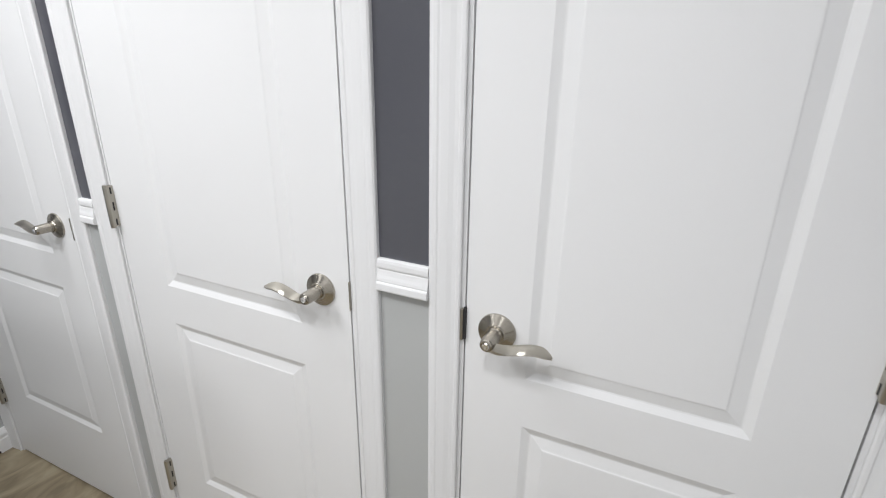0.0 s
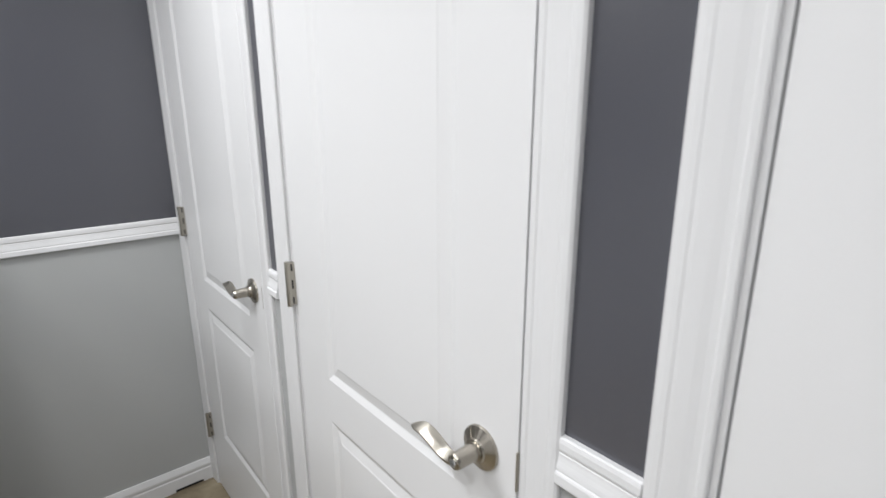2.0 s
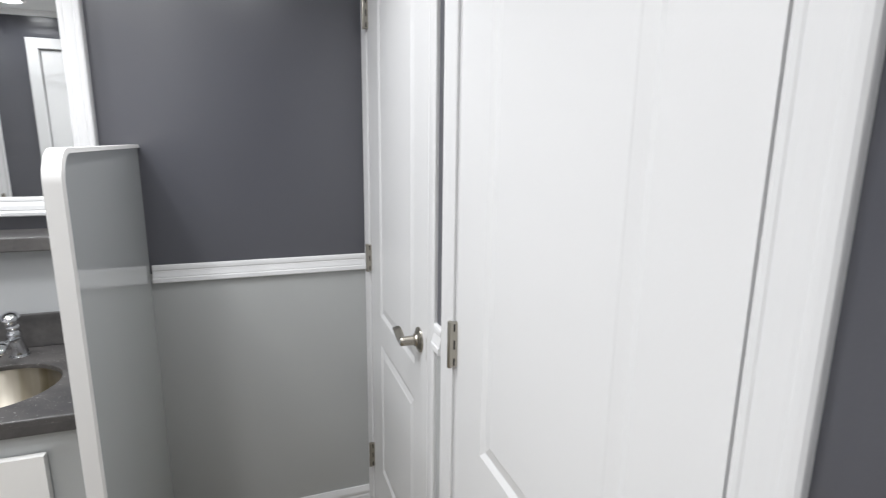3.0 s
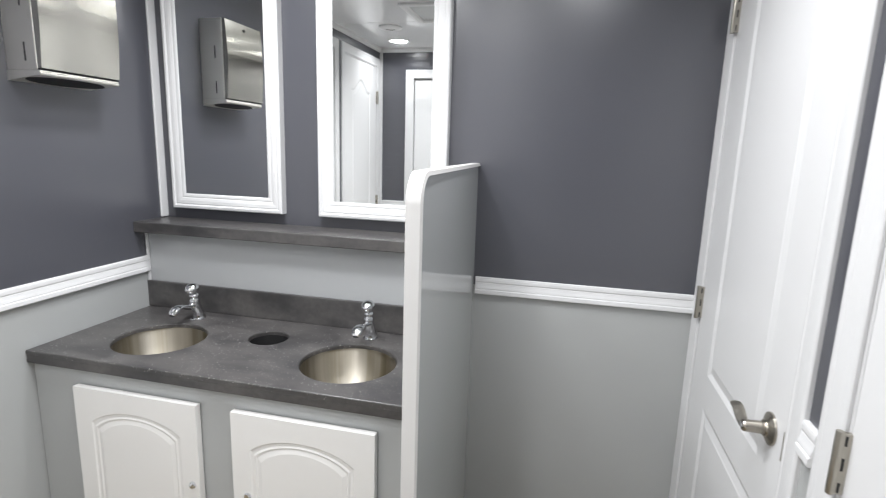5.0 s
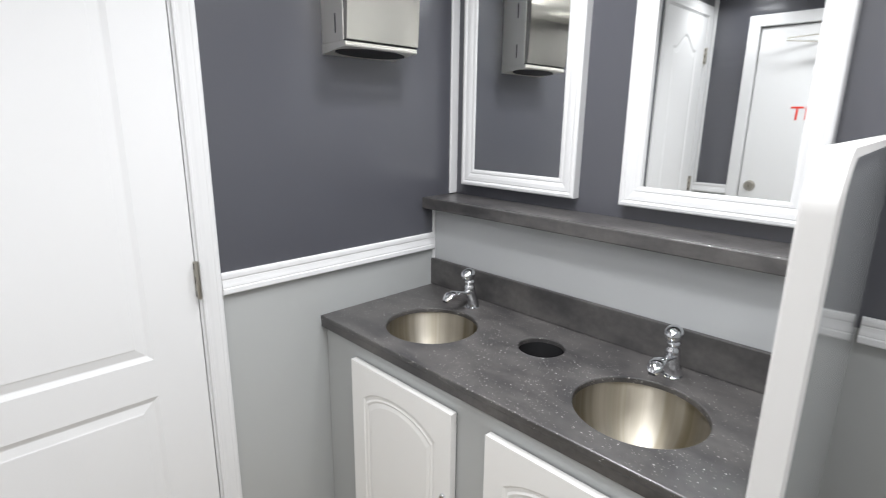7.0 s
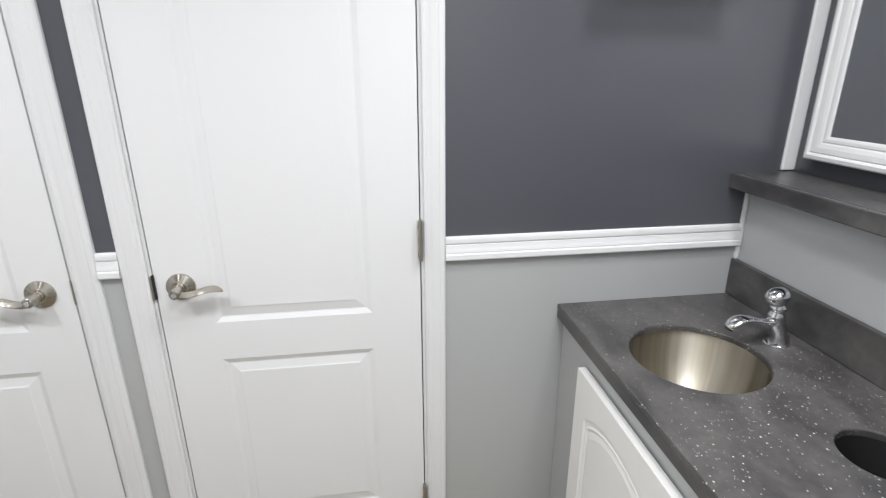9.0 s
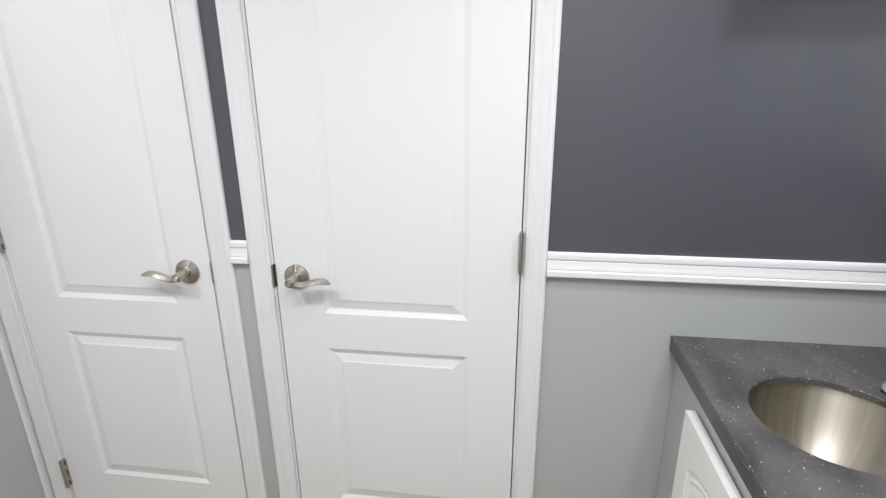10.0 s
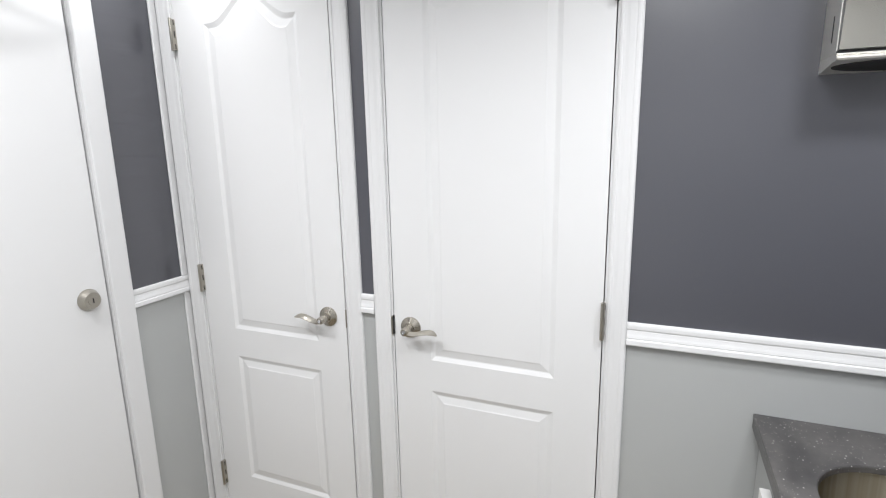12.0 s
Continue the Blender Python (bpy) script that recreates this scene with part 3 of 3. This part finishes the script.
for y0, knob in ((-0.873, -0.512), (-0.391, -0.350)):
    y1 = y0 + 0.382
    leaf = moulded_leaf(0.382, 0, 0.610, 0.018, [(0.052, 0.330, 0.055, 0.515, 0.040, eyebrow)], [(0, 0), (0.004, 0.0025), (0.010, 0.0030), (0.014, 0.0010), (0.019, 0.0030), (0.030, 0.0006)], 20)
    d = part("cabinet_door", leaf, CAB_WHITE, vanity, "white door with an arched routed groove")
    d.matrix_basis = pose(-1.420, y1, 0.152, 0, 0, 90) @ pose(-0.382, 0, 0)
    kx = knob - y0
    bm = bmesh.new()
    lathe(bm, [(0, 0), (0.0095, 0), (0.0095, 0.004), (0.0075, 0.0065), (0, 0.0075)], Matrix.Translation((kx, 0, 0.541 - 0.156)) @ Matrix.Rotation(radians(90), 4, "X"), 20)
    part("cam_lock", bm, CHROME, d, "small round chrome lock", 0.6)

bm = bmesh.new()


def loop_edges(bm, pts):
    vs = [bm.verts.new(p) for p in pts]
    return [bm.edges.new((vs[i], vs[(i + 1) % len(vs)])) for i in range(len(vs))]


es = loop_edges(bm, [(COUNTER_X, SOUTH, 0), (COUNTER_X, VN, 0), (BACK_X, VN, 0), (BACK_X, SOUTH, 0)])
for x, y, r in SINKS + [HOLE]:
    es += loop_edges(bm, [(x + r * math.cos(2 * math.pi * k / 56), y + r * math.sin(2 * math.pi * k / 56), 0) for k in range(56)])
bmesh.ops.triangle_fill(bm, use_beauty=True, use_dissolve=False, edges=es)
bottom = bmesh.ops.extrude_face_region(bm, geom=list(bm.faces))
bmesh.ops.translate(bm, vec=(0, 0, -0.013), verts=[v for v in bottom["geom"] if isinstance(v, bmesh.types.BMVert)])
rim = [e for e in bm.edges if len(e.link_faces) == 2 and abs(e.calc_face_angle(0) - math.pi / 2) < 0.2 and all(v.co.z > -0.001 for v in e.verts)]
bmesh.ops.bevel(bm, geom=rim, offset=0.003, segments=2, affect="EDGES", profile=0.5)
top = thing("countertop", pose(0, 0, COUNTER_Z), "dark charcoal speckled solid-surface countertop with two basin cutouts", "countertop")
part("slab", bm, STONE, top)
part("front_edge", boxed(COUNTER_X - 0.022, COUNTER_X - 0.0004, SOUTH, VN, -0.036, -0.0131, bevel=0.0015), PLAIN, top)
part("backsplash", boxed(BACK_X + 0.0005, BACK_X + 0.0135, SOUTH, VN, 0.0005, 0.092, bevel=0.002), PLAIN, top)

for x, y, r in SINKS:
    bm = bmesh.new()
    R = r + 0.004
    prof = [(R + 0.012, -0.0133), (R, -0.0133), (R, -0.040), (R * 0.992, -0.066), (R * 0.965, -0.090), (R * 0.915, -0.112), (R * 0.83, -0.132), (R * 0.70, -0.147), (R * 0.50, -0.155), (0.022, -0.158), (0.020, -0.163), (0, -0.163)]
    lathe(bm, prof, Matrix.Identity(4), 56, cap=False)
    s = thing("sink_basin", pose(x, y, COUNTER_Z), "round brushed stainless undermount sink basin", "sink", "basins in the counter")
    part("bowl", bm, SPUN, s, smooth=0.6)
    bm = bmesh.new()
    lathe(bm, [(0, -0.161), (0.018, -0.161), (0.020, -0.1575), (0.0215, -0.157), (0.0215, -0.163)], Matrix.Identity(4), 24, cap=False)
    part("drain", bm, CHROME, s, smooth=0.6)
bm = bmesh.new()
lathe(bm, [(HOLE[2] + 0.001, 0), (HOLE[2] + 0.001, -0.22), (0, -0.22)], Matrix.Identity(4), 40, cap=False)
tagged(link("waste_chute", bm, BLACK, 0.6), "round black waste chute set in the counter", "waste chute").matrix_basis = pose(HOLE[0], HOLE[1], COUNTER_Z - 0.004)


def faucet(x, y):
    f = thing("faucet", pose(x, y, COUNTER_Z), "chrome single-hole push tap on the counter", "faucet", "push taps")
    bm = bmesh.new()
    lathe(bm, [(0, 0), (0.0225, 0), (0.0225, 0.0018), (0.0210, 0.0034), (0, 0.0034)], Matrix.Identity(4), 32)
    part("base_ring", bm, CHROME, f, smooth=0.6)
    bm = bmesh.new()
    tube(bm, [(-0.006, 0, 0.003), (-0.005, 0, 0.014), (0.000, 0, 0.030), (0.007, 0, 0.045), (0.012, 0, 0.056), (0.014, 0, 0.064)], [(0.0200, 0.0200), (0.0172, 0.0170), (0.0150, 0.0150), (0.0155, 0.0165), (0.0160, 0.0180), (0.0120, 0.0130)], 28)
    part("body", bm, CHROME, f, smooth=0.9)
    bm = bmesh.new()
    path = [(0.006, 0, 0.055), (0.022, 0, 0.053), (0.038, 0, 0.054), (0.054, 0, 0.058), (0.070, 0, 0.062), (0.084, 0, 0.063), (0.096, 0, 0.060), (0.106, 0, 0.054), (0.112, 0, 0.048), (0.114, 0, 0.045)]
    tube(bm, path, [(0.0150, 0.0100), (0.0128, 0.0070), (0.0118, 0.0054), (0.0124, 0.0052), (0.0142, 0.0058), (0.0158, 0.0064), (0.0166, 0.0072), (0.0160, 0.0078), (0.0130, 0.0074), (0.0090, 0.0058)], 24)
    part("spout", bm, CHROME, f, smooth=0.9)
    bm = bmesh.new()
    lathe(bm, [(0, -0.004), (0.0075, -0.004), (0.0080, 0.001), (0, 0.001)], Matrix.Translation((0.1125, 0, 0.045)) @ Matrix.Rotation(radians(-22), 4, "Y"), 20)
    part("aerator", bm, BLACK, f, "dark round outlet")
    bm = bmesh.new()
    lathe(bm, [(0, 0.058), (0.0150, 0.058), (0.0158, 0.063), (0.0150, 0.068), (0.0128, 0.071), (0.0120, 0.074), (0.0138, 0.077), (0.0152, 0.081), (0.0146, 0.085), (0.0118, 0.088), (0.0112, 0.094), (0, 0.094)], Matrix.Translation((0.012, 0, 0)), 28)
    part("neck", bm, CHROME, f, smooth=0.7)
    bm = bmesh.new()
    cap = Matrix.Translation((0.019, 0, 0.104)) @ Matrix.Rotation(radians(24), 4, "Y") @ Matrix.Diagonal((1.22, 1.08, 1.10, 1.0))
    lathe(bm, [(0, -0.014), (0.0108, -0.013), (0.0150, -0.008), (0.0178, -0.002), (0.0184, 0.004), (0.0174, 0.0090), (0.0148, 0.0128), (0.0105, 0.0155), (0.0055, 0.0170), (0, 0.0174)], cap, 20)
    part("push_knob", bm, CHROME, f, smooth=0.5)


faucet(-1.796, -0.775)
faucet(-1.805, -0.172)

# ---- ledge, shelf and mirrors on the end wall ----
ledge = boxed(WEST + 0.0005, BACK_X, SOUTH + 0.0005, VN, COUNTER_Z - 0.03, 1.1125)
tagged(link("ledge_panel", ledge, LEDGE), "light grey boxed ledge behind the basins", "wall panel", "", "structure")
shelf = thing("shelf", pose(WEST, SOUTH, 1.113), "charcoal solid-surface ledge shelf under the mirrors", "shelf")
part("slab", boxed(0.0005, 0.143, 0.0005, VN - SOUTH, 0, 0.036, bevel=0.001), PLAIN, shelf)
part("front_edge", boxed(0.1432, 0.157, 0.0005, VN - SOUTH, 0, 0.036, bevel=0.003), PLAIN, shelf)

FRAME = [(0, 0), (0.028, 0), (0.031, 0.003), (0.032, 0.010), (0.030, 0.0135), (0.0286, 0.0148), (0.0286, 0.0165), (0.0295, 0.018), (0.0290, 0.028), (0.0270, 0.036), (0.0256, 0.0385), (0.0256, 0.0400), (0.0264, 0.0415), (0.0262, 0.047), (0.0245, 0.052), (0.023, 0.053), (0, 0.053)]
MIRROR_LOW, MIRROR_TOP = 1.187, 1.980
for y0, y1 in ((-0.974, -0.545), (-0.411, 0.018)):
    mr = thing("mirror", turned(WEST, y0, 90), "wall mirror in a white profiled frame", "mirror", "mirrors over the vanity")
    w, z0, z1 = y1 - y0, MIRROR_LOW, MIRROR_TOP
    c = [(0, 0, z0), (w, 0, z0), (w, 0, z1), (0, 0, z1)]
    ins = [(0, 0, 1), (-1, 0, 0), (0, 0, -1), (1, 0, 0)]
    for k in range(4):
        bm = bmesh.new()
        sweep(bm, FRAME, c[k], c[(k + 1) % 4], (0, -1, 0), ins[k], -1, -1)
        part("frame", bm, TRIM, mr)
    part("glass", boxed(0.045, w - 0.045, -0.0235, -0.018, z0 + 0.045, z1 - 0.045), MIRROR, mr, "clear silvered glass")

# ---- towel dispenser ----
td = thing("paper_towel_dispenser", turned(-1.467, SOUTH, 180), "brushed stainless folded paper towel dispenser on the wall", "towel dispenser")
bm = bmesh.new()
prof = [(0.0, 0.0), (0.092, 0.0125), (0.099, 0.0120), (0.1045, 0.0135), (0.1065, 0.0165), (0.1065, 0.0195), (0.1035, 0.0205), (0.1035, 0.0215), (0.1060, 0.0225), (0.1060, 0.0245), (0.1035, 0.0252), (0.0, 0.0252)]
sweep(bm, [(u, v) for u, v in prof], (0, 0, 1.558), (0.236, 0, 1.558), (0, -1, 0), (0, 0, 1))
part("bottom_tray", bm, STEEL, td)
part("body", boxed(0, 0.236, -0.098, 0, 1.5836, 1.880, bevel=0.002), STEEL, td)
part("seam", boxed(0.0002, 0.2358, -0.1060, -0.0985, 1.5834, 1.5872), BLACK, td, "dark seam over the tray")
bm = bmesh.new()
N = 14
sweep(bm, [(0.0, 0.0), (0.012, 0.0)] + [(0.012 + 0.008 * math.sin(math.pi * k / N), 0.290 * k / N) for k in range(1, N)] + [(0.012, 0.290), (0.0, 0.290)], (0.001, -0.0985, 1.588), (0.235, -0.0985, 1.588), (0, -1, 0), (0, 0, 1))
part("front_cover", bm, COVER, td, "bowed brushed stainless cover")
# solid black oval for the shaded opening, enlarged to darken the underside
bm = bmesh.new()
lip = [(0.118 + 0.112 * math.cos(2 * math.pi * k / 32), 0.054 + 0.040 * math.sin(2 * math.pi * k / 32)) for k in range(32)]
upper = [bm.verts.new((x, -y, 1.558 + 0.1359 * y + 0.002)) for x, y in lip]
lower = [bm.verts.new((x, -y, 1.558 + 0.1359 * y - 0.0016)) for x, y in lip]
bm.faces.new(upper)
bm.faces.new(lower)
for k in range(32):
    bm.faces.new((upper[k], upper[(k + 1) % 32], lower[(k + 1) % 32], lower[k]))
part("towel_slot_shade", bm, BLACK, td, "black oval plate for the shade in the towel opening")
for z in (1.605, 1.735):
    part("side_slot", boxed(-0.0008, 0.2368, -0.066, -0.062, z, z + 0.045), BLACK, td)
bm = bmesh.new()
lathe(bm, [(0, 0), (0.006, 0), (0.006, 0.002), (0, 0.002)], Matrix.Translation((0.118, -0.1125, 1.855)) @ Matrix.Rotation(radians(90), 4, "X"), 16)
part("lock", bm, BLACK, td)

# ---- privacy partition ----
PX = 0.763
PTOP = 1.380
pt = thing("privacy_partition", pose(WEST, 0.103, 0, 0, 0, 2.4), "grey laminate privacy panel with a rounded white edge", "partition")
RC = 0.055


def outline(inset, z0=FLOOR):
    pts = [(0.001, z0), (PX - inset, z0)]
    for k in range(9):
        a = math.pi / 2 * k / 8
        pts.append((PX - RC + (RC - inset) * math.cos(a), PTOP - RC + (RC - inset) * math.sin(a)))
    return pts + [(0.001, PTOP - inset)]


bm = bmesh.new()
pts = outline(0.006)
a = [bm.verts.new((x, -0.009, z)) for x, z in pts]
b = [bm.verts.new((x, 0.009, z)) for x, z in pts]
bm.faces.new(a)
bm.faces.new(b[::-1])
for i in range(len(pts)):
    bm.faces.new((a[i], b[i], b[(i + 1) % len(pts)], a[(i + 1) % len(pts)]))
part("panel", bm, PANEL, pt)
bm = bmesh.new()
inn, out = outline(0.008)[1:], outline(0.0)[1:]
rows = [[bm.verts.new((x, s, z)) for x, z in line] for line, s in ((inn, -0.0155), (out, -0.0125), (out, 0.0125), (inn, 0.0155))]
for p, q in zip(rows, rows[1:] + rows[:1]):
    for i in range(len(p) - 1):
        bm.faces.new((p[i], p[i + 1], q[i + 1], q[i]))
for i in (0, -1):
    bm.faces.new([r[i] for r in rows])
part("edge_trim", bm, EDGE, pt, "white rounded edge trim", 0.5)

# ---- ceiling fittings ----
for x, y, power in LAMPS:
    lamp = thing("ceiling_light", pose(x, y, HEIGHT), "round recessed ceiling light, lit, number and places partly guessed", "ceiling light", "recessed lights")
    bm = bmesh.new()
    lathe(bm, [(0.062, -0.002), (0.066, -0.006), (0.078, -0.004), (0.080, -0.0005), (0.062, -0.0005)], Matrix.Identity(4), 36, cap=False)
    part("trim_ring", bm, TRIM, lamp, smooth=0.7)
    bm = bmesh.new()
    lathe(bm, [(0.062, -0.001), (0.050, -0.006), (0, -0.008)], Matrix.Identity(4), 36, cap=False)
    part("lens", bm, LENS, lamp, "glowing white lens", 0.7)
    lt = bpy.data.lights.new("lamp", "AREA")
    lt.shape, lt.size, lt.energy, lt.color = "DISK", 0.15, LAMP_WATTS * power, (0.972, 0.985, 1.01)
    lt.spread = radians(154)
    lo = new("lamp_light", lt)
    lo.matrix_basis = pose(x, y, HEIGHT - 0.012)

hatch = thing("roof_vent", pose(-0.70, -0.32, HEIGHT), "square white roof vent with a clear domed lid, shut", "roof vent")
c = [(-0.19, -0.19, 0), (0.19, -0.19, 0), (0.19, 0.19, 0), (-0.19, 0.19, 0)]
ins = [(0, 1, 0), (-1, 0, 0), (0, -1, 0), (1, 0, 0)]
for k in range(4):
    bm = bmesh.new()
    sweep(bm, [(0, 0), (0.010, 0), (0.014, 0.004), (0.014, 0.030), (0.008, 0.040), (0, 0.040)], c[k], c[(k + 1) % 4], (0, 0, -1), ins[k], -1, -1)
    part("vent_frame", bm, TRIM, hatch)
part("vent_screen", boxed(-0.150, 0.150, -0.150, 0.150, -0.004, -0.001), GREY, hatch, "grey insect screen")
# round disc of unknown use, added for a pale ring on the ceiling
bm = bmesh.new()
lathe(bm, [(0.070, -0.0005), (0.070, -0.008), (0.062, -0.013), (0.030, -0.016), (0.028, -0.010), (0, -0.010)], Matrix.Identity(4), 32, cap=False)
tagged(link("ceiling_fitting", bm, TRIM, 0.5), "round white ceiling fitting", "ceiling vent").matrix_basis = pose(-0.40, -0.72, HEIGHT)

# ---- floor ----
floor = thing("floor", pose(0, 0, FLOOR), "mottled brown oak-look vinyl floor", "floor", "", "structure")
part("subfloor", boxed(WEST - THICK, EAST + THICK, SOUTH - THICK, NORTH + THICK, -FLOOR - 0.06, -0.006), BLACK, floor)
part("vinyl_sheet", boxed(WEST - 0.02, EAST + 0.05, SOUTH - 0.05, NORTH + 0.05, -0.0055, 0.0), PLANK, floor)
